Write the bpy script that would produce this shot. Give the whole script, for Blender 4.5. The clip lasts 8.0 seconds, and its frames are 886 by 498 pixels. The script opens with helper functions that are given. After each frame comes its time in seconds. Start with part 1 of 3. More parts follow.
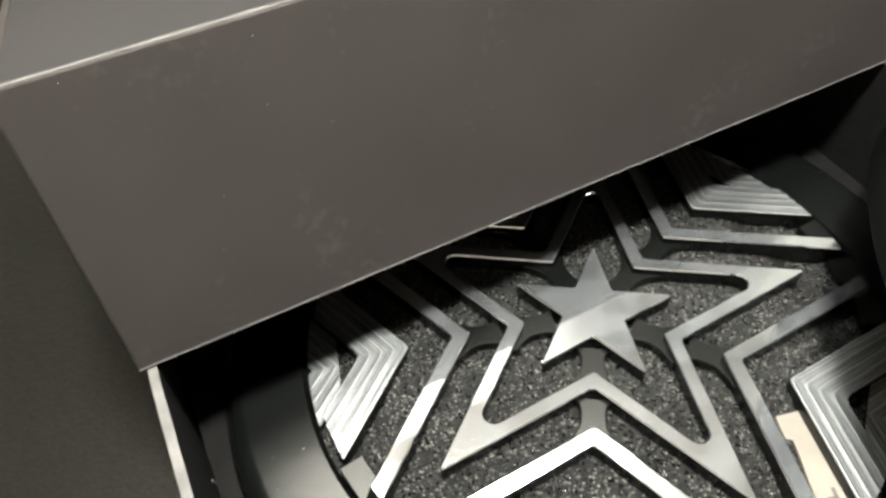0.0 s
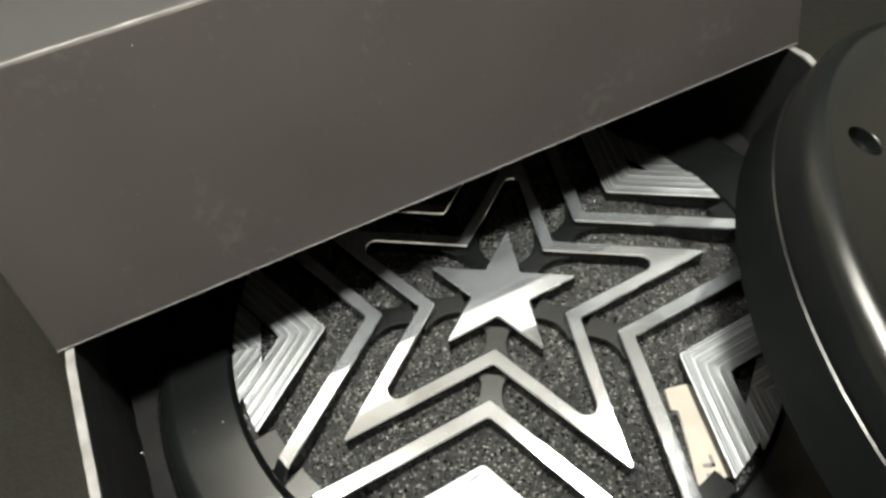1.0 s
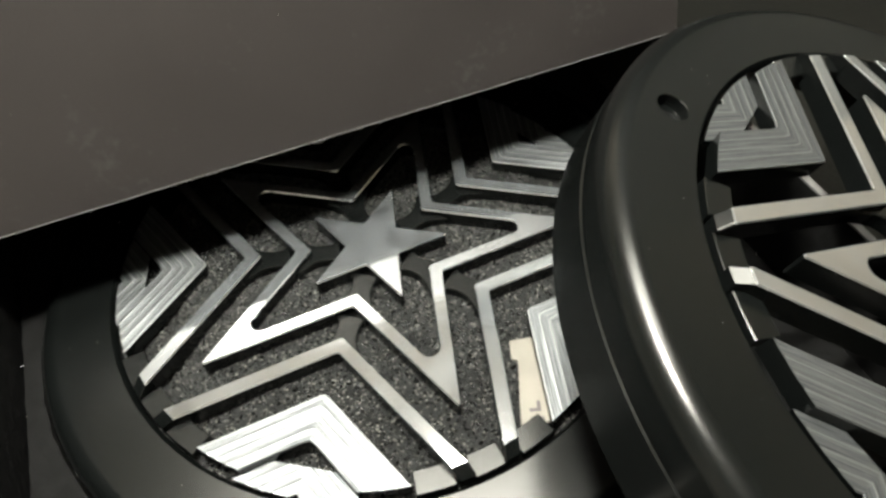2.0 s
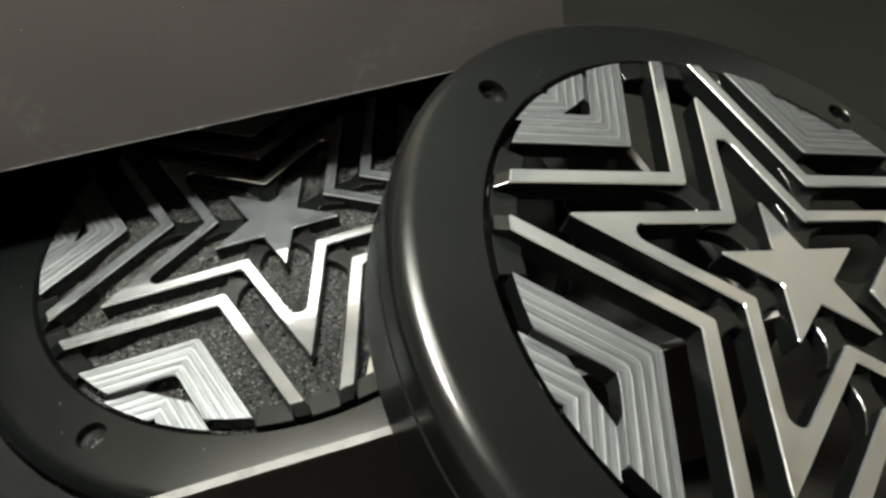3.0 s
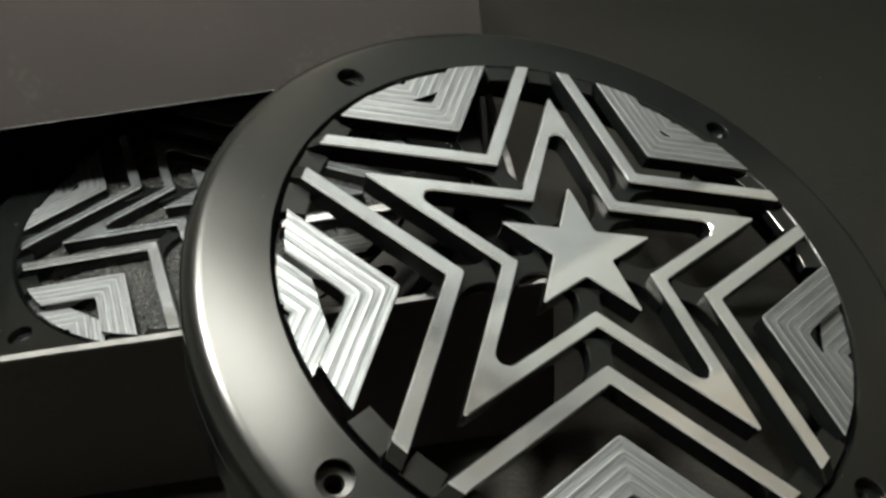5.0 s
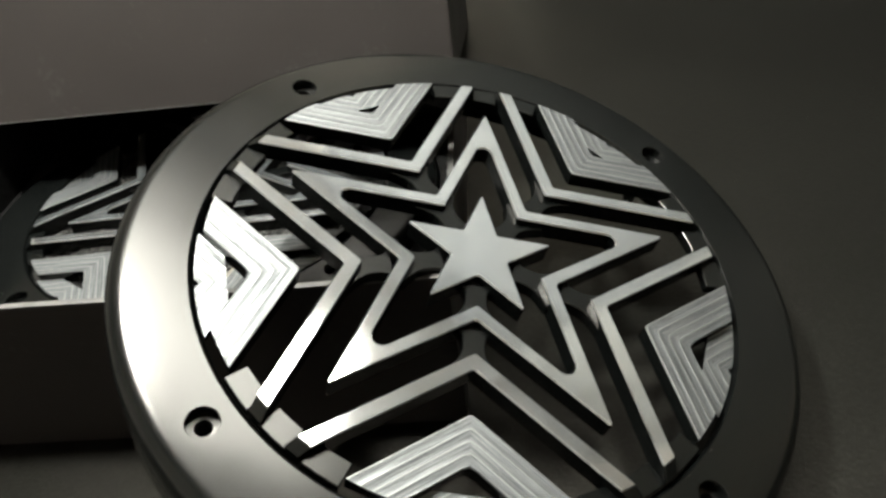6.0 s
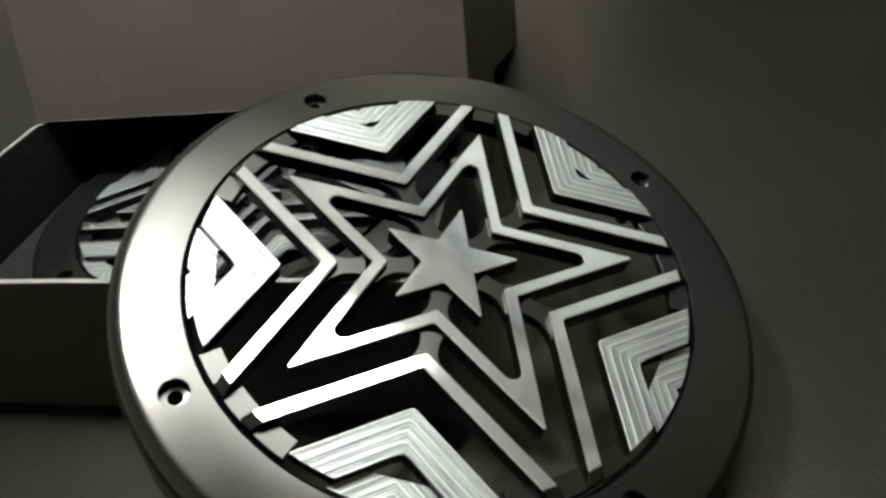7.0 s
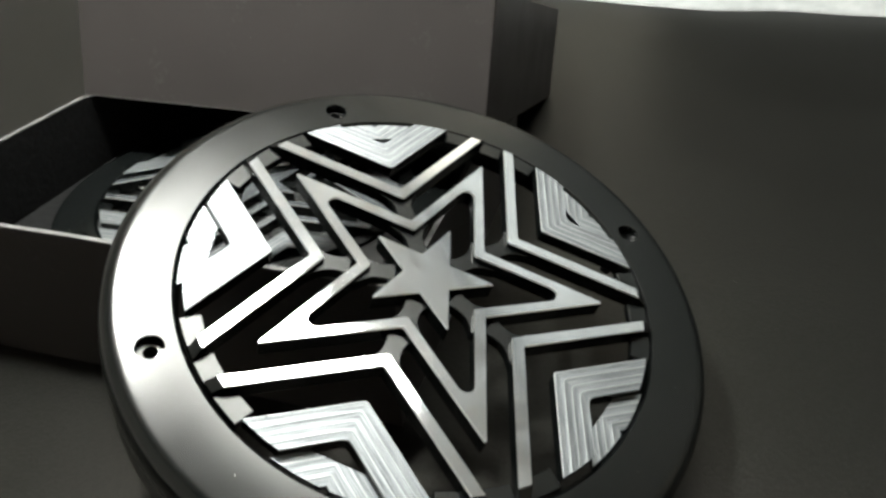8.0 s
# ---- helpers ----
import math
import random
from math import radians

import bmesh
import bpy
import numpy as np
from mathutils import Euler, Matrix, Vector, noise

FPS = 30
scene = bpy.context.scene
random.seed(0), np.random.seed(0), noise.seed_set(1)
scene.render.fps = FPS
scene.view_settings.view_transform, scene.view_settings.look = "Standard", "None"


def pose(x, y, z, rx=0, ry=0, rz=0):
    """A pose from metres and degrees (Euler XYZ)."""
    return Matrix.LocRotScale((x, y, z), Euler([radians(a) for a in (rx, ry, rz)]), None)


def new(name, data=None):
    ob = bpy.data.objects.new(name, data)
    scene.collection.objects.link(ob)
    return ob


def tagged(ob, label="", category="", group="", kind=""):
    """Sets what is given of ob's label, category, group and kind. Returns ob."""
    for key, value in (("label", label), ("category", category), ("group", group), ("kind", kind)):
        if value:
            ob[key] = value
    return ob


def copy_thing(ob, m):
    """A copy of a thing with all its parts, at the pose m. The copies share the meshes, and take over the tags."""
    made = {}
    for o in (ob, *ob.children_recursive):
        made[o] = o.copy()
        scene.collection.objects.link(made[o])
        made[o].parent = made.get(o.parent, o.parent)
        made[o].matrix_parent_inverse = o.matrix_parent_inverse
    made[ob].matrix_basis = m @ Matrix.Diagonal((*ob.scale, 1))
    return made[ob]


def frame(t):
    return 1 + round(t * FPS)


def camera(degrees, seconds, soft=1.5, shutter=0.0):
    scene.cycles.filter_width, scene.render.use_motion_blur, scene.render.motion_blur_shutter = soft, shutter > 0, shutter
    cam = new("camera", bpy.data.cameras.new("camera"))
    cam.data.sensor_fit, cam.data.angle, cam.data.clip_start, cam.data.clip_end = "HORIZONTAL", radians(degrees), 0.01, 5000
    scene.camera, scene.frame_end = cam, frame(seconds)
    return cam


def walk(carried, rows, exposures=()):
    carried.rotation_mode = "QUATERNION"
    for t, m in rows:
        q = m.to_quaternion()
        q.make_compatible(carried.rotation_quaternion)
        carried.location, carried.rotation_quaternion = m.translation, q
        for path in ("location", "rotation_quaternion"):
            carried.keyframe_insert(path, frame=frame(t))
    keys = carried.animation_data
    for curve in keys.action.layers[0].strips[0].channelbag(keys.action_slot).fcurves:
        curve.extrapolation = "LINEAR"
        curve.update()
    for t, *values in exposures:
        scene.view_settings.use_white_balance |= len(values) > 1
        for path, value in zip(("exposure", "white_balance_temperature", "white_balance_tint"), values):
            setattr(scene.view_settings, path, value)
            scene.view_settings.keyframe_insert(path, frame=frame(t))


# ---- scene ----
U = 0.06        # metres per drawing unit: the star outline's tip radius
GROUND = 0.535  # drawing units from the table up to the boxed grille's top

cam = camera(62.75, 8.0, soft=2.8)
ROWS = [
    (0.0, -0.08157, -0.08596, 0.19541, 39.831, 2.432, -26.858),
    (0.5, -0.07266, -0.09345, 0.20295, 38.607, 3.383, -26.456),
    (1.0, -0.05694, -0.10559, 0.20342, 38.366, 4.256, -26.487),
    (1.5, -0.04112, -0.11884, 0.20112, 37.649, 4.034, -25.663),
    (2.0, -0.02884, -0.14131, 0.20116, 39.214, 2.427, -22.799),
    (3.3, 0.02185, -0.20149, 0.19679, 44.798, 3.526, -16.186),
    (3.5, 0.02755, -0.20703, 0.19511, 45.113, 3.472, -15.508),
    (4.0, 0.04207, -0.22367, 0.19403, 47.019, 3.623, -11.900),
    (4.5, 0.06201, -0.23345, 0.19318, 47.500, 4.909, -9.411),
    (5.8, 0.11971, -0.26269, 0.19622, 51.572, 6.623, 0.455),
    (6.0, 0.12918, -0.26662, 0.19541, 51.762, 6.613, 1.382),
    (6.5, 0.14613, -0.27243, 0.19722, 52.404, 6.913, 4.461),
    (7.0, 0.16408, -0.27741, 0.20156, 53.367, 7.585, 8.791),
    (7.5, 0.17277, -0.28317, 0.20204, 55.232, 4.160, 11.073),
    (8.0, 0.18036, -0.29095, 0.20121, 57.337, 0.737, 15.738),
]
walk(cam, [(t, pose(x, y, z, rx, ry, rz)) for t, x, y, z, rx, ry, rz in ROWS],
     exposures=[(0.0, 1.3, 6580, 11), (1.0, 1.25, 6560, 10), (2.0, 0.98, 6580, 9), (3.5, 0.98, 6450, 8), (4.5, 0.96, 6430, 8), (6.0, 0.88, 6520, 10), (8.0, 0.95, 6180, 9)])

# ---------------------------------------------------------------- world
world = bpy.data.worlds.new("room_air")
scene.world = world
world.use_nodes = True
world.node_tree.nodes["Background"].inputs[0].default_value = (0.8, 0.85, 1.0, 1)
world.node_tree.nodes["Background"].inputs[1].default_value = 0.02
LAMP_POWER = 17.0      # the ceiling panel behind the box
DESK_POWER = 440.0    # unseen near light over the box, added as a desk lamp
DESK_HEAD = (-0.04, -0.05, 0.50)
ROOM_TURN = -34.0     # the room's back wall stands at this turn to the box


# ---------------------------------------------------------------- materials
def material(name, base, rough=0.5, metal=0.0, spec=0.5):
    m = bpy.data.materials.new(name)
    m.use_nodes = True
    b = m.node_tree.nodes["Principled BSDF"]
    b.inputs["Base Color"].default_value = (*base, 1)
    b.inputs["Roughness"].default_value = rough
    b.inputs["Metallic"].default_value = metal
    b.inputs["Specular IOR Level"].default_value = spec
    return m, m.node_tree.nodes, m.node_tree.links, b


def grain(nodes, links, scale, detail=4.0, kind="noise", stretch=(1, 1, 1), coords="Object"):
    tc = nodes.new("ShaderNodeTexCoord")
    mp = nodes.new("ShaderNodeMapping")
    mp.inputs["Scale"].default_value = stretch
    links.new(tc.outputs[coords], mp.inputs["Vector"])
    tx = nodes.new("ShaderNodeTexNoise" if kind == "noise" else "ShaderNodeTexVoronoi")
    tx.inputs["Scale"].default_value = scale
    if kind == "noise":
        tx.inputs["Detail"].default_value = detail
    links.new(mp.outputs["Vector"], tx.inputs["Vector"])
    return tx


def ramp(nodes, links, source, lo, hi, c0, c1):
    r = nodes.new("ShaderNodeValToRGB")
    r.color_ramp.elements[0].position, r.color_ramp.elements[1].position = lo, hi
    r.color_ramp.elements[0].color, r.color_ramp.elements[1].color = c0, c1
    links.new(source, r.inputs["Fac"])
    return r


def grey(v):
    return (v, v, v, 1)


def bumped(nodes, links, b, source, strength, distance):
    bp = nodes.new("ShaderNodeBump")
    bp.inputs["Strength"].default_value = strength
    bp.inputs["Distance"].default_value = distance
    links.new(source, bp.inputs["Height"])
    links.new(bp.outputs["Normal"], b.inputs["Normal"])
    return bp


def make_board():
    """Matt black-grey wrapping paper over cardboard, with rubs and dust."""
    m, n, l, b = material("board_paper", (0.055, 0.05, 0.048), 0.62, spec=0.36)
    fine = grain(n, l, 900, 3)
    big = grain(n, l, 28, 6)
    col = ramp(n, l, big.outputs["Fac"], 0.3, 0.8, (0.0255, 0.0222, 0.0212, 1), (0.031, 0.027, 0.0257, 1))
    rub = grain(n, l, 330, 6)
    spread = grain(n, l, 42, 2)
    both = n.new("ShaderNodeMath")
    both.operation = "MULTIPLY"
    l.new(rub.outputs["Fac"], both.inputs[0])
    l.new(spread.outputs["Fac"], both.inputs[1])
    mask = ramp(n, l, both.outputs["Value"], 0.33, 0.48, grey(0), grey(0.5))
    mix = n.new("ShaderNodeMixRGB")
    mix.inputs["Color2"].default_value = (0.056, 0.053, 0.05, 1)
    l.new(mask.outputs["Color"], mix.inputs["Fac"])
    l.new(col.outputs["Color"], mix.inputs["Color1"])
    l.new(mix.outputs["Color"], b.inputs["Base Color"])
    rr = ramp(n, l, big.outputs["Fac"], 0.3, 0.7, grey(0.42), grey(0.5))
    b.inputs["Specular Tint"].default_value = (1.0, 0.92, 0.88, 1)
    l.new(rr.outputs["Color"], b.inputs["Roughness"])
    bumped(n, l, b, fine.outputs["Fac"], 0.25, 0.0002)
    return m


def make_edge():
    m, n, l, b = material("worn_board_edge", (0.42, 0.39, 0.37), 0.7)
    t = grain(n, l, 160, 5)
    col = ramp(n, l, t.outputs["Fac"], 0.35, 0.75, (0.07, 0.066, 0.063, 1), (0.13, 0.122, 0.117, 1))
    l.new(col.outputs["Color"], b.inputs["Base Color"])
    bumped(n, l, b, t.outputs["Fac"], 0.3, 0.0003)
    return m


def make_table():
    m, n, l, b = material("grey_table_mat", (0.009, 0.009, 0.0075), 0.38, spec=0.16)
    fine = grain(n, l, 750, 5)
    big = grain(n, l, 9, 5)
    c1 = ramp(n, l, big.outputs["Fac"], 0.3, 0.75, (0.0051, 0.0051, 0.0044, 1), (0.0079, 0.0079, 0.0068, 1))
    c2 = ramp(n, l, fine.outputs["Fac"], 0.35, 0.7, grey(0.65), grey(1.35))
    mix = n.new("ShaderNodeMixRGB")
    mix.blend_type = "MULTIPLY"
    mix.inputs["Fac"].default_value = 1
    l.new(c1.outputs["Color"], mix.inputs["Color1"])
    l.new(c2.outputs["Color"], mix.inputs["Color2"])
    l.new(mix.outputs["Color"], b.inputs["Base Color"])
    bumped(n, l, b, fine.outputs["Fac"], 0.7, 0.0002)
    b.inputs["Specular Tint"].default_value = (1.0, 0.9, 0.8, 1)
    return m


def make_milled():
    """Bare milled aluminium with fine cutter marks and smears."""
    m, n, l, b = material("milled_aluminium", (0.8, 0.8, 0.79), 0.1, 1.0)
    cut = grain(n, l, 260, 3, stretch=(1, 9, 1))
    smear = grain(n, l, 45, 5)
    rr = ramp(n, l, smear.outputs["Fac"], 0.3, 0.75, grey(0.05), grey(0.11))
    l.new(rr.outputs["Color"], b.inputs["Roughness"])
    col = ramp(n, l, smear.outputs["Fac"], 0.3, 0.7, (0.74, 0.75, 0.76, 1), (0.84, 0.83, 0.81, 1))
    l.new(col.outputs["Color"], b.inputs["Base Color"])
    bumped(n, l, b, cut.outputs["Fac"], 0.025, 0.0001)
    cloud = grain(n, l, 130, 6)
    share = ramp(n, l, cloud.outputs["Fac"], 0.35, 0.72, grey(0.05), grey(0.12))
    hazed(m, n, l, b, share.outputs["Color"], 0.7, (0.76, 0.79, 0.82, 1))
    return m


def hazed(m, n, l, b, share, rough, tint):
    """A share of the metal scatters widely: the fine cutter burr between the smooth marks."""
    h = n.new("ShaderNodeBsdfPrincipled")
    h.inputs["Base Color"].default_value = tint
    h.inputs["Metallic"].default_value = 1.0
    h.inputs["Roughness"].default_value = rough
    mix = n.new("ShaderNodeMixShader")
    l.new(share, mix.inputs["Fac"])
    l.new(b.outputs["BSDF"], mix.inputs[1])
    l.new(h.outputs["BSDF"], mix.inputs[2])
    l.new(mix.outputs["Shader"], n["Material Output"].inputs["Surface"])


def make_stepped():
    """Dull grey aluminium of the milled steps, streaked along each arm by the cutter."""
    m, n, l, b = material("stepped_aluminium", (0.3, 0.305, 0.3), 0.55, 1.0)

    def calc(op, x, y):
        c = n.new("ShaderNodeMath")
        c.operation = op
        for k, v in enumerate((x, y)):
            if isinstance(v, float):
                c.inputs[k].default_value = v
            elif v is not None:
                l.new(v, c.inputs[k])
        return c.outputs["Value"]

    tc = n.new("ShaderNodeTexCoord")
    xyz = n.new("ShaderNodeSeparateXYZ")
    l.new(tc.outputs["Object"], xyz.inputs["Vector"])
    side = calc("ABSOLUTE", xyz.outputs["X"], None)
    across = calc("SUBTRACT", xyz.outputs["Y"], calc("MULTIPLY", side, 0.7265))
    arm = calc("SIGN", xyz.outputs["X"], None)
    v = n.new("ShaderNodeCombineXYZ")
    l.new(calc("MULTIPLY", across, 1900.0), v.inputs["X"])
    l.new(calc("MULTIPLY", side, 75.0), v.inputs["Y"])
    l.new(calc("MULTIPLY", arm, 7.0), v.inputs["Z"])
    info = n.new("ShaderNodeObjectInfo")
    add = n.new("ShaderNodeVectorMath")
    add.operation = "ADD"
    l.new(v.outputs["Vector"], add.inputs[0])
    l.new(calc("MULTIPLY", info.outputs["Random"], 40.0), add.inputs[1])
    t = n.new("ShaderNodeTexNoise")
    t.inputs["Scale"].default_value = 1.0
    t.inputs["Detail"].default_value = 5.0
    t.inputs["Roughness"].default_value = 0.65
    l.new(add.outputs["Vector"], t.inputs["Vector"])
    rr = ramp(n, l, t.outputs["Fac"], 0.3, 0.75, grey(0.66), grey(0.42))
    l.new(rr.outputs["Color"], b.inputs["Roughness"])
    col = ramp(n, l, t.outputs["Fac"], 0.32, 0.68, (0.075, 0.079, 0.083, 1), (0.24, 0.246, 0.247, 1))
    l.new(col.outputs["Color"], b.inputs["Base Color"])
    bumped(n, l, b, t.outputs["Fac"], 0.25, 0.00006)
    return m


def make_bright_burr():
    """Raised tool-mark burr, matt, its colour brightened to put in ridge highlights."""
    m, n, l, b = material("brightened_burr", (0.27, 0.275, 0.272), 0.5, 1.0)
    t = grain(n, l, 500, 3)
    rr = ramp(n, l, t.outputs["Fac"], 0.3, 0.7, grey(0.42), grey(0.62))
    l.new(rr.outputs["Color"], b.inputs["Roughness"])
    return m


def make_anodised():
    m, n, l, b = material("black_anodised", (0.0025, 0.0029, 0.0028), 0.3, 0.0, 0.42)
    t = grain(n, l, 1500, 2)
    s = grain(n, l, 40, 5)
    rr = ramp(n, l, s.outputs["Fac"], 0.3, 0.75, grey(0.22), grey(0.26))
    l.new(rr.outputs["Color"], b.inputs["Roughness"])
    b.inputs["Specular Tint"].default_value = (1.0, 0.97, 0.93, 1)
    bumped(n, l, b, t.outputs["Fac"], 0.05, 0.0001)
    return m


def make_foam():
    """Open-cell black foam: small round cells, dark-edged; glints are coloured in as paler cells."""
    m, n, l, b = material("black_foam", (0.05, 0.05, 0.05), 0.4, spec=0.25)
    v = grain(n, l, 1800, kind="voronoi")
    patch = grain(n, l, 90, 3)
    sep = n.new("ShaderNodeSeparateColor")
    l.new(v.outputs["Color"], sep.inputs["Color"])
    cell = ramp(n, l, sep.outputs["Red"], 0.3, 0.97, (0.0033, 0.0032, 0.003, 1), (0.15, 0.145, 0.13, 1))
    cell.color_ramp.elements.new(0.84).color = (0.0065, 0.0063, 0.0059, 1)
    wall = ramp(n, l, v.outputs["Distance"], 0.2, 0.62, grey(1), grey(0.4))
    shade = ramp(n, l, patch.outputs["Fac"], 0.3, 0.7, grey(0.8), grey(1.0))
    colour = cell
    for layer in (wall, shade):
        mix = n.new("ShaderNodeMixRGB")
        mix.blend_type = "MULTIPLY"
        mix.inputs["Fac"].default_value = 1
        l.new(colour.outputs["Color"], mix.inputs["Color1"])
        l.new(layer.outputs["Color"], mix.inputs["Color2"])
        colour = mix
    l.new(colour.outputs["Color"], b.inputs["Base Color"])
    rr = ramp(n, l, sep.outputs["Green"], 0.2, 0.9, grey(0.55), grey(0.25))
    l.new(rr.outputs["Color"], b.inputs["Roughness"])
    bumped(n, l, b, v.outputs["Distance"], 0.7, 0.0005)
    return m


def make_plain(name, base, rough, amount=0.15, scale=60, bump=0.1, spec=0.5):
    m, n, l, b = material(name, base, rough, spec=spec)
    s = grain(n, l, scale, 5)
    lo = tuple(c * (1 - amount) for c in base) + (1,)
    hi = tuple(min(1, c * (1 + amount)) for c in base) + (1,)
    col = ramp(n, l, s.outputs["Fac"], 0.3, 0.7, lo, hi)
    l.new(col.outputs["Color"], b.inputs["Base Color"])
    bumped(n, l, b, s.outputs["Fac"], bump, 0.001)
    return m


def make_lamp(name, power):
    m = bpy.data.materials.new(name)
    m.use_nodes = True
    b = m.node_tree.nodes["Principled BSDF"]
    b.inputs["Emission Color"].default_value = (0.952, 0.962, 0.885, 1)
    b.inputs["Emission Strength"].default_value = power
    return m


BOARD, EDGE, TABLE = make_board(), make_edge(), make_table()
MILLED, STEPPED, BLACK, BRIGHT_BURR = make_milled(), make_stepped(), make_anodised(), make_bright_burr()
UNLIT_BORE = make_plain("unlit_bore_black", (0.004, 0.004, 0.004), 0.8, 0.3, 300)
FOAM = make_foam()
# Black paper, darkened further for the shade inside the tray.
SHADED_BLACK = make_plain("shaded_black_paper", (0.0048, 0.0046, 0.0045), 0.9, 0.3, 300, 0.4, spec=0.1)
# Plum-tinted top paper, darkened to hold down the light falling on it.
DIM_PLUM = make_plain("dimmed_plum_paper", (0.0108, 0.0095, 0.0101), 0.6, 0.12, 40)
TAG = make_plain("beige_card", (0.155, 0.14, 0.115), 0.6)
INK = make_plain("dark_ink", (0.06, 0.05, 0.05), 0.6)
CLOTH = make_plain("white_cloth", (0.42, 0.42, 0.41), 0.8)
WALL = make_plain("pale_room_paint", (0.8, 0.77, 0.73), 0.9, 0.05, 3)
# Unseen walls' tones stand in for bright and dim surroundings mirrored below.
DIM_TONE = make_plain("dim_reflected_tone", (0.215, 0.222, 0.218), 0.9, 0.08, 3)
WARM_TONE = make_plain("warm_reflected_tone", (0.44, 0.44, 0.41), 0.9, 0.08, 3)
BRIGHT_TONE = make_plain("bright_reflected_tone", (0.78, 0.72, 0.62), 0.9, 0.05, 3)
DARK_TONE = make_plain("dark_reflected_tone", (0.04, 0.038, 0.036), 0.8, 0.08, 3)
CEILING = make_plain("ceiling_paint", (0.62, 0.57, 0.49), 0.9, 0.05, 3)
FLOOR = make_plain("room_floor", (0.3, 0.275, 0.25), 0.6, 0.2, 6)
GLINT = make_plain("torn_foam_glint", (0.5, 0.48, 0.44), 0.25)
LINT = make_plain("pale_lint", (0.55, 0.52, 0.48), 0.8)
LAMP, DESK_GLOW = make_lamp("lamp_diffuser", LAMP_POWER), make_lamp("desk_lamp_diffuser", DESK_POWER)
LACQUER = make_plain("black_lacquer", (0.02, 0.02, 0.02), 0.4, 0.2, 40)
FRAME = make_plain("lamp_frame", (0.7, 0.7, 0.7), 0.4)


# ---------------------------------------------------------------- mesh helpers
def part(name, bm, mats, parent=None, label="", smooth=False):
    bmesh.ops.recalc_face_normals(bm, faces=bm.faces)
    me = bpy.data.meshes.new(name)
    bm.to_mesh(me)
    bm.free()
    for m in (mats if isinstance(mats, (list, tuple)) else [mats]):
        me.materials.append(m)
    if smooth:
        for p in me.polygons:
            p.use_smooth = True
    ob = new(name, me)
    ob.parent = parent
    if label:
        tagged(ob, label)
    return ob


def polar(r, deg):
    """Drawing point at radius r, clockwise from the first star tip."""
    a = radians(deg)
    return Vector((r * math.sin(a), r * math.cos(a)))


def fillet(points, radii, seg=5):
    out = []
    n = len(points)
    for i, p in enumerate(points):
        r = radii[i % len(radii)]
        a, c = (points[i - 1] - p).normalized(), (points[(i + 1) % n] - p).normalized()
        half = a.angle(c) / 2
        d = r / math.tan(half)
        centre = p + (a + c).normalized() * (r / math.sin(half))
        p0, p1 = p + a * d - centre, p + c * d - centre
        turn = p0.angle_signed(p1)
        base = math.atan2(p0.y, p0.x)
        for k in range(seg + 1):
            t = base - turn * k / seg
            out.append(centre + Vector((math.cos(t), math.sin(t))) * r)
    return out


def inset(loop, d):
    """Loop moved inwards by d (any direction of travel)."""
    n = len(loop)
    area = sum(loop[i].x * loop[(i + 1) % n].y - loop[(i + 1) % n].x * loop[i].y for i in range(n))
    s = 1 if area > 0 else -1
    out = []
    for i in range(n):
        e0, e1 = (loop[i] - loop[i - 1]).normalized(), (loop[(i + 1) % n] - loop[i]).normalized()
        n0, n1 = Vector((-e0.y, e0.x)) * s, Vector((-e1.y, e1.x)) * s
        m = (n0 + n1).normalized()
        out.append(loop[i] + m * (d / max(0.5, m.dot(n0))))
    return out


def ring_of(bm, loop, z):
    return [bm.verts.new((p.x * U, p.y * U, z * U)) for p in loop]


def stitch(bm, a, b, mat=0):
    n = len(a)
    for i in range(n):
        bm.faces.new((a[i], a[(i + 1) % n], b[(i + 1) % n], b[i])).material_index = mat


def slab(bm, loop, z0, z1, bevel=0.005, top=1):
    low, mid = ring_of(bm, loop, z0), ring_of(bm, loop, z1 - bevel)
    cap = ring_of(bm, inset(loop, bevel), z1)
    stitch(bm, low, mid, 0)
    stitch(bm, mid, cap, top)
    bm.faces.new(cap).material_index = top
    bm.faces.new(low).material_index = 0


def box(bm, x0, y0, z0, x1, y1, z1, bevel=0.0, mat=0):
    """Box in metres."""
    r = bmesh.ops.create_cube(bm, size=1)
    for v in r["verts"]:
        v.co = Vector((x0 + (x1 - x0) * (v.co.x + 0.5), y0 + (y1 - y0) * (v.co.y + 0.5), z0 + (z1 - z0) * (v.co.z + 0.5)))
    faces = {f for v in r["verts"] for f in v.link_faces}
    for f in faces:
        f.material_index = mat
    if bevel:
        edges = {e for v in r["verts"] for e in v.link_edges}
        bmesh.ops.bevel(bm, geom=list(edges), offset=bevel, segments=2, affect="EDGES", profile=0.5)


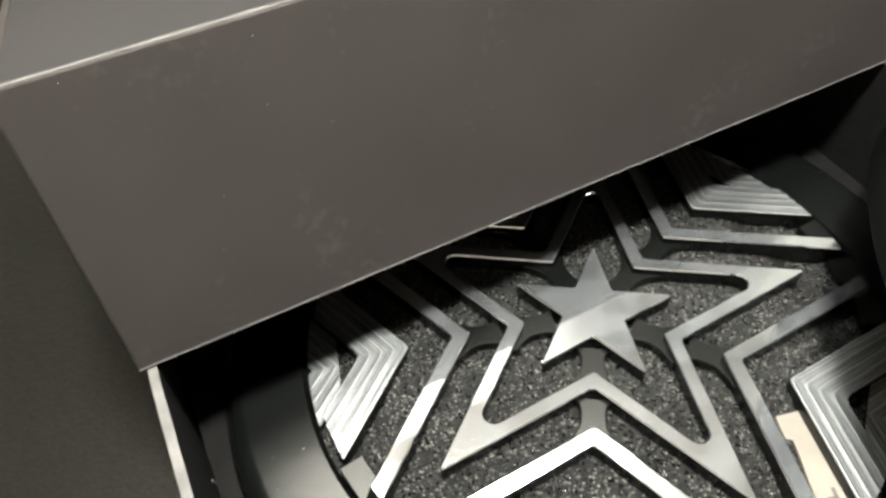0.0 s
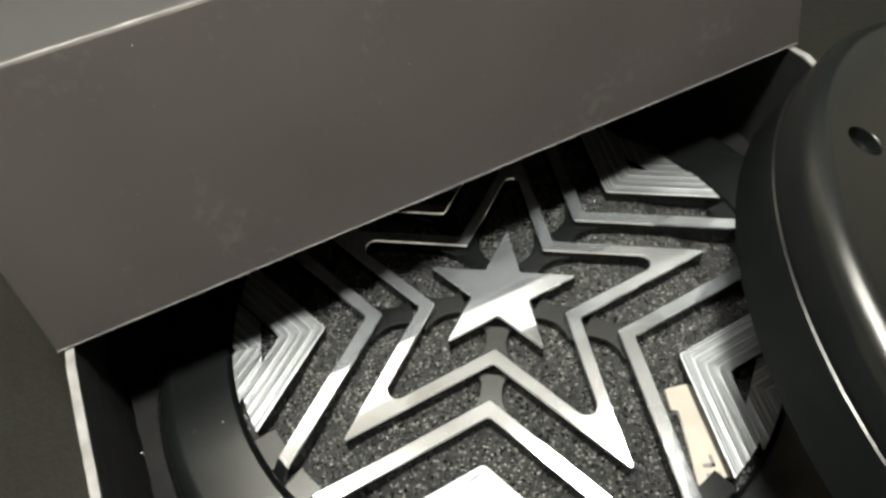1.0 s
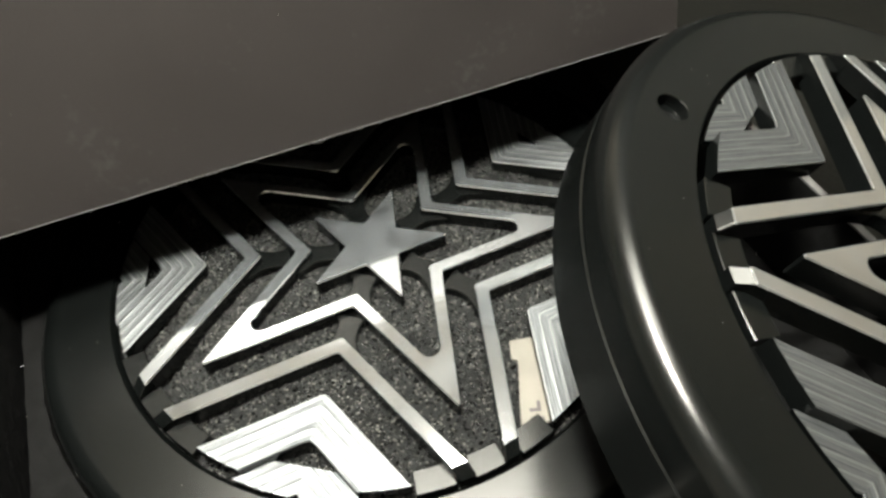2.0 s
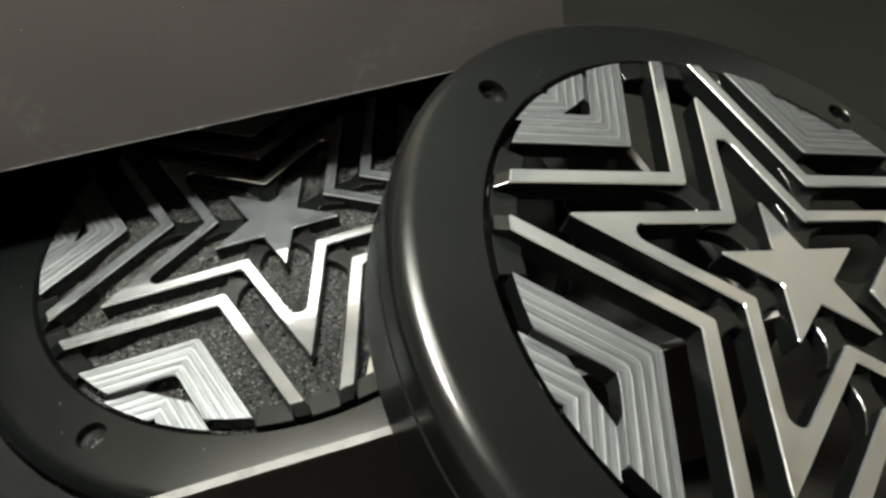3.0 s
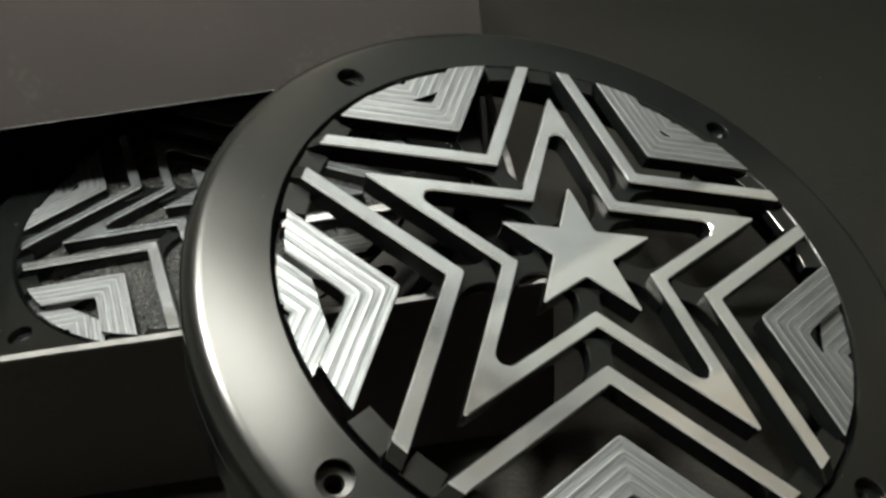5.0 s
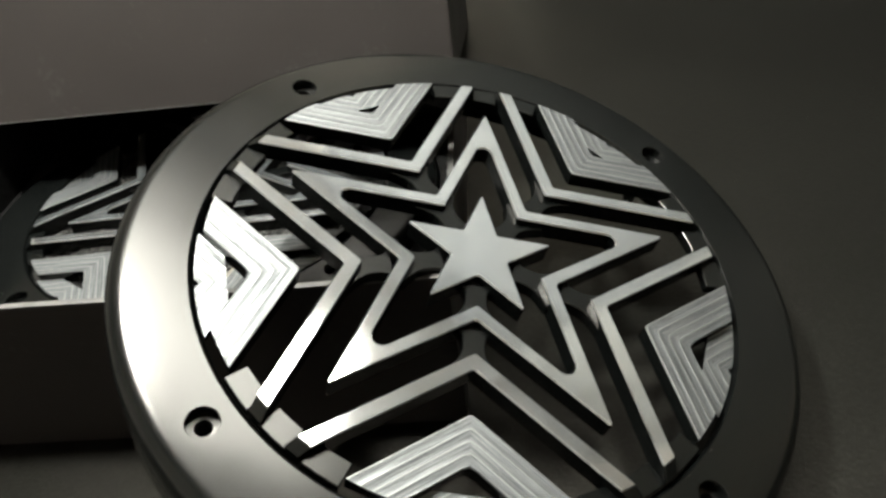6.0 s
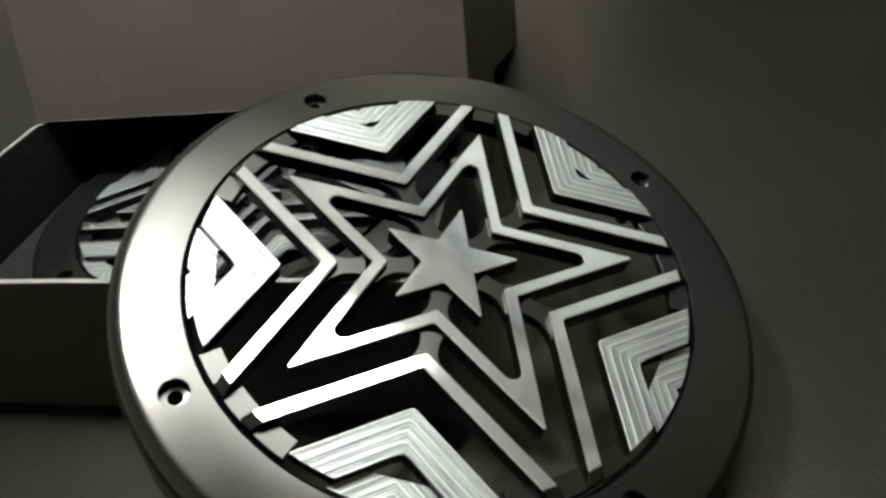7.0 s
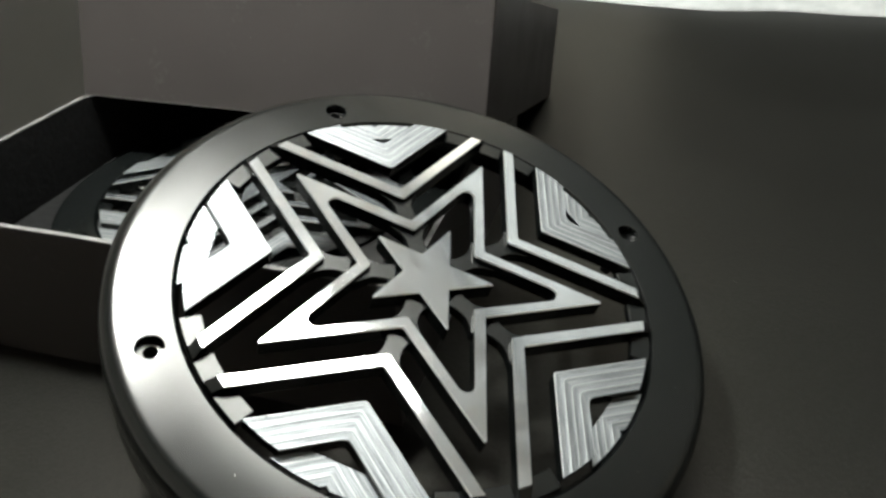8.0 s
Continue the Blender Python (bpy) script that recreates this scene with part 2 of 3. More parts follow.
# ---------------------------------------------------------------- room
def room():
    turn = Matrix.Rotation(radians(ROOM_TURN), 4, "Z")
    # South wall is unseen, pulled close and kept pale to bounce fill light.
    back, front, side, low, high, th = 1.0, -1.15, 2.2, -0.75, 1.6, 0.1
    # Back and east walls split into tones for what the metal and table mirror.
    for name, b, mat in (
        ("wall_north_1", (-0.45, back, low, 0.55, back + th, 0.68), DARK_TONE),
        ("wall_north_2", (-0.2, back, 0.68, 0.55, back + th, high), DIM_TONE),
        ("wall_north_3", (0.55, back, 0.15, 0.95, back + th, high), WARM_TONE),
        ("wall_north_4", (0.95, back, 0.15, side, back + th, high), BRIGHT_TONE),
        ("wall_north_6", (0.55, back, low, side, back + th, 0.15), DARK_TONE),
        ("wall_north_5", (-side, back, low, -0.45, back + th, high), BRIGHT_TONE),
        ("wall_north_7", (-0.45, back, 0.68, -0.2, back + th, high), BRIGHT_TONE),
        ("wall_south", (-side, front - th, low, side, front, high), WALL),
        ("wall_east_1", (side, front, low, side + th, back, 0.2), DARK_TONE),
        ("wall_east_2", (side, front, 0.2, side + th, back, high), BRIGHT_TONE),
        ("wall_west", (-side - th, front, low, -side, back, high), WALL),
        ("floor", (-side, front, low - th, side, back, low), FLOOR),
        ("ceiling", (-side, front, high, side, back, high + th), CEILING),
    ):
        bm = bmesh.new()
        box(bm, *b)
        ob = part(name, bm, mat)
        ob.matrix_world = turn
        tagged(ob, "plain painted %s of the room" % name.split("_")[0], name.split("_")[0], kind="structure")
    ceiling_light(turn @ Matrix.Translation((-0.1, 0.37, high)) @ Matrix.Rotation(radians(18), 4, "Z"), 0.46, 0.21, LAMP, "flat white rectangular ceiling light panel, switched on")


def ceiling_light(m, w, d, glow, label):
    light = new("ceiling_light")
    light.matrix_world = m
    tagged(light, label, "lamp")
    bm = bmesh.new()
    for b in ((-w, -d, -0.03, w, -d + 0.02, 0), (-w, d - 0.02, -0.03, w, d, 0), (-w, -d + 0.02, -0.03, -w + 0.02, d - 0.02, 0), (w - 0.02, -d + 0.02, -0.03, w, d - 0.02, 0)):
        box(bm, *b)
    part("frame", bm, FRAME, light)
    bm = bmesh.new()
    box(bm, -w + 0.02, -d + 0.02, -0.02, w - 0.02, d - 0.02, -0.012)
    part("diffuser", bm, glow, light, "glowing white diffuser")


def table():
    t = new("table")
    tagged(t, "table with a dark grey finely grained top", "table")
    t.location = (-0.02, 0.12, -0.75)
    bm = bmesh.new()
    box(bm, -0.65, -0.6, 0.72, 0.65, 0.6, 0.75, 0.004)
    part("tabletop", bm, TABLE, t)
    for x in (-0.6, 0.6):
        for y in (-0.55, 0.55):
            bm = bmesh.new()
            box(bm, x - 0.025, y - 0.025, 0, x + 0.025, y + 0.025, 0.72, 0.003)
            part("leg", bm, FRAME, t)


def spun(bm, profile, steps=32, at=(0, 0, 0)):
    """Closed turned body from (radius, z) pairs, in metres; radius 0 ends in a point."""
    rows = []
    for r, z in profile:
        rows.append([bm.verts.new((at[0] + r * math.cos(6.28319 * k / steps), at[1] + r * math.sin(6.28319 * k / steps), at[2] + z)) for k in range(steps if r else 1)])
    for a, b in zip(rows, rows[1:]):
        for k in range(steps):
            p, q = (k + 1) % steps, k
            if len(a) == 1 == len(b):
                continue
            if len(a) == 1:
                bm.faces.new((a[0], b[q], b[p]))
            elif len(b) == 1:
                bm.faces.new((a[q], a[p], b[0]))
            else:
                bm.faces.new((a[q], a[p], b[p], b[q]))


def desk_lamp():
    """Unseen lamp added for an inferred near light; jointed arm, head over the box."""
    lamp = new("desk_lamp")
    tagged(lamp, "unseen black jointed desk lamp with a small round head, added for a near light", "lamp")
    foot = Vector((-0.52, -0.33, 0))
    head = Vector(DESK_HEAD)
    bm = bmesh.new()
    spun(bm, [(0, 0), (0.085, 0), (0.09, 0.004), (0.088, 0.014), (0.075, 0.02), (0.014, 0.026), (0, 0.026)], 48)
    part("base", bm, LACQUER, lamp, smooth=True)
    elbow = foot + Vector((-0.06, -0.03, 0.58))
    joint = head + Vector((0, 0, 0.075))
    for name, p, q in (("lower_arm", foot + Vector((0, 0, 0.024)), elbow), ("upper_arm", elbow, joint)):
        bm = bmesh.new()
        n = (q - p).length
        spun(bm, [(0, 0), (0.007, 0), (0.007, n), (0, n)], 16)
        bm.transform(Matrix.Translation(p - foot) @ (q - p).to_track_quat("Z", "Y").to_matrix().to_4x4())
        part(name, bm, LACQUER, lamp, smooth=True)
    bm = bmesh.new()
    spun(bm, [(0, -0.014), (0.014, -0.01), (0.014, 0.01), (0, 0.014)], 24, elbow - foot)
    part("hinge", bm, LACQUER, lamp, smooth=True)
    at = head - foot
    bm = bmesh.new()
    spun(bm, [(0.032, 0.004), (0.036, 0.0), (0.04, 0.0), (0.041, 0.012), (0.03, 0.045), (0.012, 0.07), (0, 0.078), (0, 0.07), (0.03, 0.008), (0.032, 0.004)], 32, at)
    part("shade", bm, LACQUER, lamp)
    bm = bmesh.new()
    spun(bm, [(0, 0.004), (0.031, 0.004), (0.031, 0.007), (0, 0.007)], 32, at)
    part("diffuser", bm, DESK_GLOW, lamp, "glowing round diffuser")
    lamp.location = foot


# ---------------------------------------------------------------- the grille
DEPTH = 0.50     # rim depth below the pattern's top
TOP = DEPTH
RING = TOP - 0.065
WEB = TOP - 0.037
LOW = TOP - 0.105
SIN54, COS54 = math.sin(radians(54)), math.cos(radians(54))


def star_loop(tip, notch, r_tip, r_notch):
    pts = []
    for i in range(5):
        pts += [polar(tip, 72 * i), polar(notch, 72 * i + 36)]
    return fillet(pts, [r_tip, r_notch])


def lathe(bm, profile, steps=128, mat=0):
    """Closed ring from a list of (radius, z)."""
    rings = [ring_of(bm, [polar(r, 360 * k / steps) for k in range(steps)], z) for r, z in profile]
    for a, b in zip(rings, rings[1:]):
        stitch(bm, a, b, mat)
    return rings


def rim_ring(parent):
    bm = bmesh.new()
    top = RING
    prof = [(1.585, top)]
    for k in range(1, 9):
        a = radians(90 * k / 8)
        prof.append((1.585 + 0.09 * math.sin(a), top - 0.09 + 0.09 * math.cos(a)))
    prof += [(1.675, top - 0.18), (1.669, top - 0.186), (1.669, top - 0.20), (1.675, top - 0.206), (1.675, 0.01), (1.665, 0), (1.59, 0), (1.58, 0.01), (1.58, top - 0.16), (1.303, top - 0.16), (1.311, top - 0.03), (1.329, top - 0.005), (1.333, top)]
    rings = lathe(bm, prof)
    outer, inner = rings[0], rings[-1]
    loops = [outer, inner]
    for k in range(4):
        c = polar(1.460, 45 + 90 * k)
        circles = []
        for r, z in ((0.069, top), (0.066, top - 0.004), (0.066, top - 0.05), (0.036, top - 0.053), (0.036, 0.05)):
            circles.append(ring_of(bm, [c + polar(r, 360 * j / 24) for j in range(24)], z))
        for j, (a, b) in enumerate(zip(circles, circles[1:])):
            stitch(bm, a, b, 1 if j == 3 else 0)
        # Dull cap closes the bore, standing in for the dark of depth.
        bm.faces.new(circles[-1]).material_index = 1
        loops.append(circles[0])
    edges = []
    for lp in loops:
        for i in range(len(lp)):
            e = bm.edges.get((lp[i], lp[(i + 1) % len(lp)])) or bm.edges.new((lp[i], lp[(i + 1) % len(lp)]))
            edges.append(e)
    bmesh.ops.triangle_fill(bm, edges=edges, use_beauty=True, normal=(0, 0, 1))
    ob = part("rim", bm, [BLACK, UNLIT_BORE], parent, "satin black rim with four countersunk screw holes")
    smooth_by_angle(ob, 35)
    return ob


def smooth_by_angle(ob, deg):
    me = ob.data
    for p in me.polygons:
        p.use_smooth = True
    me.set_sharp_from_angle(angle=radians(deg))


def v_ends(apex, radius):
    """Where the chevron line with that apex (on the +y axis) meets a circle: half width and height."""
    b = apex * COS54
    s = -b + math.sqrt(b * b - apex * apex + radius * radius)
    return s * SIN54, apex + s * COS54


def turned(bm, deg):
    bmesh.ops.rotate(bm, verts=bm.verts, cent=(0, 0, 0), matrix=Matrix.Rotation(radians(-deg), 3, "Z"))


def chevron(parent, deg):
    """V-shaped bar whose ends slope down towards the rim."""
    def outline(radius):
        xi, yi = v_ends(0.57, radius)
        xo, yo = v_ends(0.655, radius)
        pts = [Vector(p) for p in ((0, 0.57), (xi, yi), (xo, yo), (0, 0.655), (-xo, yo), (-xi, yi))]
        return fillet(pts, [0.022, 0.008, 0.008, 0.016, 0.008, 0.008], 4)

    bm = bmesh.new()
    low, web = ring_of(bm, outline(1.304), LOW), ring_of(bm, outline(1.304), WEB)
    mid, cap = ring_of(bm, outline(1.256), TOP - 0.005), ring_of(bm, inset(outline(1.256), 0.005), TOP)
    stitch(bm, low, web), stitch(bm, web, mid), stitch(bm, mid, cap, 1)
    bm.faces.new(cap).material_index = 1
    bm.faces.new(low)
    turned(bm, deg)
    return part("chevron", bm, [BLACK, MILLED], parent)


def treads(a0, a1, count, z):
    """Cross-section of nearly flat cutter treads side by side, a fine burr between each two: (place, height, burr)."""
    out, w = [], (a1 - a0) / count
    for k in range(count):
        tip = (0.0014, -0.0009, 0.0018, -0.0005)[k % 4]
        for t, d, burr in ((0.04, 0.0, 0), (0.12, -0.0005, 0), (0.5, -0.0013, 0), (0.82, -0.0005, 0), (0.89, 0.0, 1), (0.96, 0.0004, 1)):
            if k == count - 1 and burr:
                continue
            out.append((a0 + w * (k + t), z + d + tip * (t - 0.5), burr))
    return out + [(a1 - 0.004, z, 0), (a1, z - 0.005, 0)]


def corner_plate(parent, deg):
    """Plate between two star tips, grooved parallel to the chevron, with a three-sided hole and a crescent behind it."""
    bm = bmesh.new()
    first, last, level = 0.85, 1.07, TOP - 0.02
    prof = [(first, level - 0.006, 1), (first + 0.003, level - 0.001, 1), (first + 0.008, level, 0)]
    prof += treads(first + 0.012, last, 4, level)
    rows = []
    shape = [(first, LOW, 0)] + prof + [(last, LOW, 0)]
    for a, z, burr in shape:
        x, y = v_ends(a, 1.277)
        c = 0.022 + 0.02 * (a - first) / (last - first)
        rows.append([bm.verts.new((px * U, py * U, z * U)) for px, py in ((-x, y), (-c * SIN54, a + c * COS54), (0, a + 0.35 * c * COS54), (c * SIN54, a + c * COS54), (x, y))])
    for i, (p, q) in enumerate(zip(rows, rows[1:])):
        for j in range(4):
            bm.faces.new((p[j], p[j + 1], q[j + 1], q[j])).material_index = (2 if shape[i][2] else 1) if 0 < i < len(rows) - 2 else 0
    for j in (0, 4):
        bm.faces.new([r[j] for r in rows]).material_index = 0
    plate = part("corner_plate", bm, [BLACK, STEPPED, BRIGHT_BURR], parent)
    plate.rotation_euler = (0, 0, radians(-deg))
    smooth_by_angle(plate, 30)
    bm = bmesh.new()
    chord, rows, level = 1.17, [], TOP - 0.07
    shape = [(1.072, LOW, 0), (1.072, level, 0)] + treads(1.074, 1.29, 4, level) + [(1.29, LOW, 0)]
    for a, z, burr in shape:
        x, y = v_ends(a, 1.306)
        xm = max(0.004, (chord - a) * SIN54 / COS54)
        ym = a + xm * COS54 / SIN54
        rows.append([bm.verts.new((px * U, py * U, z * U)) for px, py in ((-x, y), (-xm, ym), (0, max(chord, a)), (xm, ym), (x, y))])
    for i, (p, q) in enumerate(zip(rows, rows[1:])):
        for j in range(4):
            bm.faces.new((p[j], p[j + 1], q[j + 1], q[j])).material_index = (2 if shape[i][2] else 1) if 0 < i < len(rows) - 2 else 0
    for j in (0, 4):
        bm.faces.new([r[j] for r in rows]).material_index = 0
    smooth_by_angle(part("crescent", bm, [BLACK, STEPPED, BRIGHT_BURR], plate), 30)
    return plate


def arc_web(parent, a0, a1):
    bm = bmesh.new()
    n = 5
    pts = [polar(1.20, a0 + (a1 - a0) * k / n) for k in range(n + 1)] + [polar(1.306, a1 + (a0 - a1) * k / n) for k in range(n + 1)]
    slab(bm, pts, LOW, WEB - 0.018, 0.004, 0)
    part("bridge", bm, BLACK, parent)


def neck_web(parent, deg, r0, r1):
    bm = bmesh.new()
    pts, n = [], 8
    for side in (1, -1):
        col = []
        for k in range(n + 1):
            t = k / n
            w = 0.05 + 0.07 * (2 * abs(t - 0.5)) ** 3
            col.append(Vector((side * w, r0 + (r1 - r0) * t + w * COS54 / SIN54 * (0.75 if t > 0.5 else 0.6))))
        pts += col if side == 1 else col[::-1]
    slab(bm, pts, LOW, WEB, 0.004, 0)
    turned(bm, deg)
    part("bridge", bm, BLACK, parent)


def grille():
    g = new("speaker_grille")
    tagged(g, "", "speaker grille", group="star pattern speaker grilles")
    rim_ring(g)
    bm = bmesh.new()
    slab(bm, star_loop(0.385, 0.146, 0.008, 0.014), LOW, TOP)
    part("star", bm, [BLACK, MILLED], g, "brushed bare aluminium five-pointed star")
    bm = bmesh.new()
    out, inn = star_loop(1.03, 0.398, 0.01, 0.02), star_loop(0.838, 0.318, 0.045, 0.02)
    b = 0.005
    lo_o, mi_o, to_o = ring_of(bm, out, LOW), ring_of(bm, out, TOP - b), ring_of(bm, inset(out, b), TOP)
    lo_i, mi_i, to_i = ring_of(bm, inn, LOW), ring_of(bm, inn, TOP - b), ring_of(bm, inset(inn, -b), TOP)
    stitch(bm, lo_o, mi_o), stitch(bm, lo_i, mi_i), stitch(bm, lo_o, lo_i)
    stitch(bm, mi_o, to_o, 1), stitch(bm, mi_i, to_i, 1), stitch(bm, to_o, to_i, 1)
    part("star_outline", bm, [BLACK, MILLED], g, "bare aluminium star-shaped outline bar")
    for i in range(5):
        tip, mid = 72 * i, 72 * i + 36
        chevron(g, mid)
        corner_plate(g, mid)
        neck_web(g, mid, 0.13, 0.33)
        neck_web(g, mid, 0.38, 0.59)
        arc_web(g, tip - 3.3, tip + 3.3)
        arc_web(g, tip + 6.6, tip + 14.2)
        arc_web(g, tip - 14.2, tip - 6.6)
    return g


# ---------------------------------------------------------------- tray, lid, foam
RIM_Z = 0.52 + GROUND
COVER_Y, COVER_Z = 0.275, 1.045     # the cover box's lower front edge
HALF, THICK = 1.82, 0.034
TRAY_AT = (0.035, -0.03)    # the tray's middle, from the boxed grille's


def tray():
    t = new("box_tray")
    tagged(t, "open black cardboard box tray with worn pale rim, on the table", "box")
    for name, p0, p1, dip in (
        ("front_wall", (-HALF, -HALF), (HALF, -HALF + THICK), 0),
        ("back_wall", (-HALF, HALF - THICK), (HALF, HALF), 0),
        ("left_wall", (-HALF, -HALF + THICK), (-HALF + THICK, HALF - THICK), 0),
        ("right_wall", (HALF - THICK, -HALF + THICK), (HALF, HALF - THICK), 0.105),
    ):
        bm = bmesh.new()
        box(bm, p0[0] * U, p0[1] * U, 0, p1[0] * U, p1[1] * U, (RIM_Z - 0.012) * U)
        box(bm, p0[0] * U, p0[1] * U, (RIM_Z - 0.012) * U, p1[0] * U, p1[1] * U, RIM_Z * U, mat=1)
        bmesh.ops.remove_doubles(bm, verts=bm.verts, dist=1e-6)
        bmesh.ops.subdivide_edges(bm, edges=[e for e in bm.edges if e.calc_length() > 1.5 * U], cuts=24, use_grid_fill=True)
        for v in bm.verts:
            if v.co.z > 0.5 * U:
                if dip and v.co.y < 0.3 * U:
                    v.co.z -= dip * U * min(1, (0.3 - v.co.y / U) / 0.6)
                v.co.z += 0.004 * U * noise.noise(Vector((v.co.x * 40, v.co.y * 40, 3)))
        for v in bm.verts:          # pressed down under the cover box
            under = v.co.y / U + TRAY_AT[1] - COVER_Y
            if under > -0.03:
                v.co.z = min(v.co.z, (COVER_Z - 0.012 - max(0, under) * math.tan(radians(16))) * U)
        bm.normal_update()
        middle = Vector(((p0[0] + p1[0]) / 2, (p0[1] + p1[1]) / 2, 0))
        # Inward faces take the darker paper: shade put into the colour.
        for f in bm.faces:
            if f.material_index == 0 and Vector((f.normal.x, f.normal.y, 0)).dot(middle) < -0.5:
                f.material_index = 2
        if name == "left_wall":     # pressed inwards at its rim
            for v in bm.verts:
                v.co.x -= 0.06 * U * (1 - v.co.z / (RIM_Z * U))
        part(name, bm, [BOARD, EDGE, SHADED_BLACK], t)
    bm = bmesh.new()
    box(bm, (-HALF + THICK - 0.055) * U, (-HALF + THICK) * U, 0, (HALF - THICK) * U, (HALF - THICK) * U, 0.035 * U)
    part("bottom", bm, SHADED_BLACK, t)
    t.location = (TRAY_AT[0] * U, TRAY_AT[1] * U, 0)
    return t


def lid():
    e = new("cover_box")
    tagged(e, "closed black cardboard cover box lying tilted across the tray", "box")
    w, length, height, th = 3.68 / 2, 3.92, 1.065, 0.035
    walls = {
        "front_wall": (-w, 0, 0, w, th, height),
        "back_wall": (-w, length - th, 0, w, length, height),
        "left_wall": (-w, th, 0, -w + th, length - th, height),
        "right_wall": (w - th, th, 0, w, length - th, height),
    }
    for name, b in walls.items():
        bm = bmesh.new()
        box(bm, *[c * U for c in b], bevel=0.008 * U)
        part(name, bm, BOARD, e)
        if name == "front_wall":
            bm = bmesh.new()
            box(bm, b[0] * U, (b[1] + 0.006) * U, (b[5] - 0.002) * U, b[3] * U, (b[4] - 0.008) * U, (b[5] + 0.004) * U, bevel=0.002 * U)
            part("worn_rim", bm, EDGE, e, "pale worn rim of the wall")
    bm = bmesh.new()
    box(bm, -w * U, -0.0015 * U, -0.0015 * U, w * U, 0.004 * U, 0.0025 * U, bevel=0.001 * U)
    part("worn_edge", bm, EDGE, e, "pale rubbed lower edge")
    for name, z0, mat in (("bottom", 0, BOARD), ("top", height - th - 0.004, DIM_PLUM)):
        bm = bmesh.new()
        box(bm, (-w + th) * U, th * U, z0 * U, (w - th) * U, (length - th) * U, (z0 + th) * U)
        part(name, bm, mat, e)
    e.matrix_world = Matrix.Translation((0.03 * U, COVER_Y * U, COVER_Z * U)) @ Matrix.Rotation(radians(-16), 4, "X")
    return e


def foam_insert():
    g = new("foam_insert")
    tagged(g, "matt black faced foam insert with a round cut-out, in the tray", "foam insert")
    bm = bmesh.new()
    z1 = GROUND - 0.16
    n, s = 160, HALF - THICK - 0.02
    inner, outer = [], []
    for k in range(n):
        a = 360 * k / n
        r = 1.69 + 0.014 * noise.noise(Vector((k * 1.7, 0, 0)))
        inner.append(polar(r, a))
        d = polar(1, a)
        o = d * (s / max(abs(d.x), abs(d.y))) + Vector(TRAY_AT)
        outer.append(o + Vector((-0.04 + 0.012 * noise.noise(Vector((k * 2.3, 4, 0))), 0)) if o.x < -s + 0.1 else o)
    i0, i1 = ring_of(bm, inner, 0.035), ring_of(bm, inner, z1)
    o0, o1 = ring_of(bm, outer, 0.035), ring_of(bm, outer, z1)
    stitch(bm, i0, i1, 1), stitch(bm, i1, o1), stitch(bm, o1, o0), stitch(bm, o0, i0)
    part("sheet", bm, [SHADED_BLACK, FOAM], g)
    # Pale flakes put glints along the torn edges.
    rng = random.Random(5)
    bm = bmesh.new()
    for k in range(150):
        loop, a = rng.choice((inner, inner, outer)), rng.randrange(n)
        p = loop[a]
        size = rng.uniform(0.003, 0.008)
        c = Vector((p.x + rng.uniform(-0.012, 0.012), p.y + rng.uniform(-0.02, 0.02), z1 - rng.uniform(0.0, 0.05)))
        vs = [bm.verts.new((c + Vector((rng.uniform(-1, 1), rng.uniform(-1, 1), rng.uniform(-1, 1))) * size) * U) for _ in range(4)]
        for q in ((0, 1, 2), (0, 2, 3), (0, 3, 1), (1, 3, 2)):
            bm.faces.new([vs[x] for x in q])
    tagged(part("torn_cell_glints", bm, GLINT, g), "pale flakes standing in for glints of torn cells on the cut edges", kind="stuff")


TAG_PLACE = Matrix.Translation((0.38 * U, -0.94 * U, (GROUND - 0.101) * U)) @ Matrix.Rotation(radians(-20), 4, "Z")


def foam_pad():
    bm = bmesh.new()
    n, r = 150, 1.50
    top = GROUND - 0.088
    grid = {}
    for i in range(n + 1):
        for j in range(n + 1):
            x, y = r * (2 * i / n - 1), r * (2 * j / n - 1)
            if x * x + y * y < r * r:
                z = top - 0.035 * min(1, max(0, (math.hypot(x, y) - 0.95) / 0.12)) + 0.007 * noise.noise(Vector((x * 22, y * 22, 0))) + 0.007 * noise.noise(Vector((x * 50, y * 50, 5)))
                p = TAG_PLACE.inverted() @ Vector((x * U, y * U, 0)) / U
                if -0.09 < p.x < 0.12 and -0.29 < p.y < 0.22:       # pressed down under the card
                    z = min(z, GROUND - 0.103)
                grid[i, j] = bm.verts.new((x * U, y * U, z * U))
    for (i, j) in list(grid):
        q = [grid.get(k) for k in ((i, j), (i + 1, j), (i + 1, j + 1), (i, j + 1))]
        if all(q):
            bm.faces.new(q)
    rim = [e for e in bm.edges if len(e.link_faces) == 1]
    ex = bmesh.ops.extrude_edge_only(bm, edges=rim)
    for v in ex["geom"]:
        if isinstance(v, bmesh.types.BMVert):
            v.co.z = 0.036 * U
    ob = part("foam_pad", bm, FOAM, smooth=True)
    tagged(ob, "coarse glinting black foam pad under the boxed grille", "foam pad")


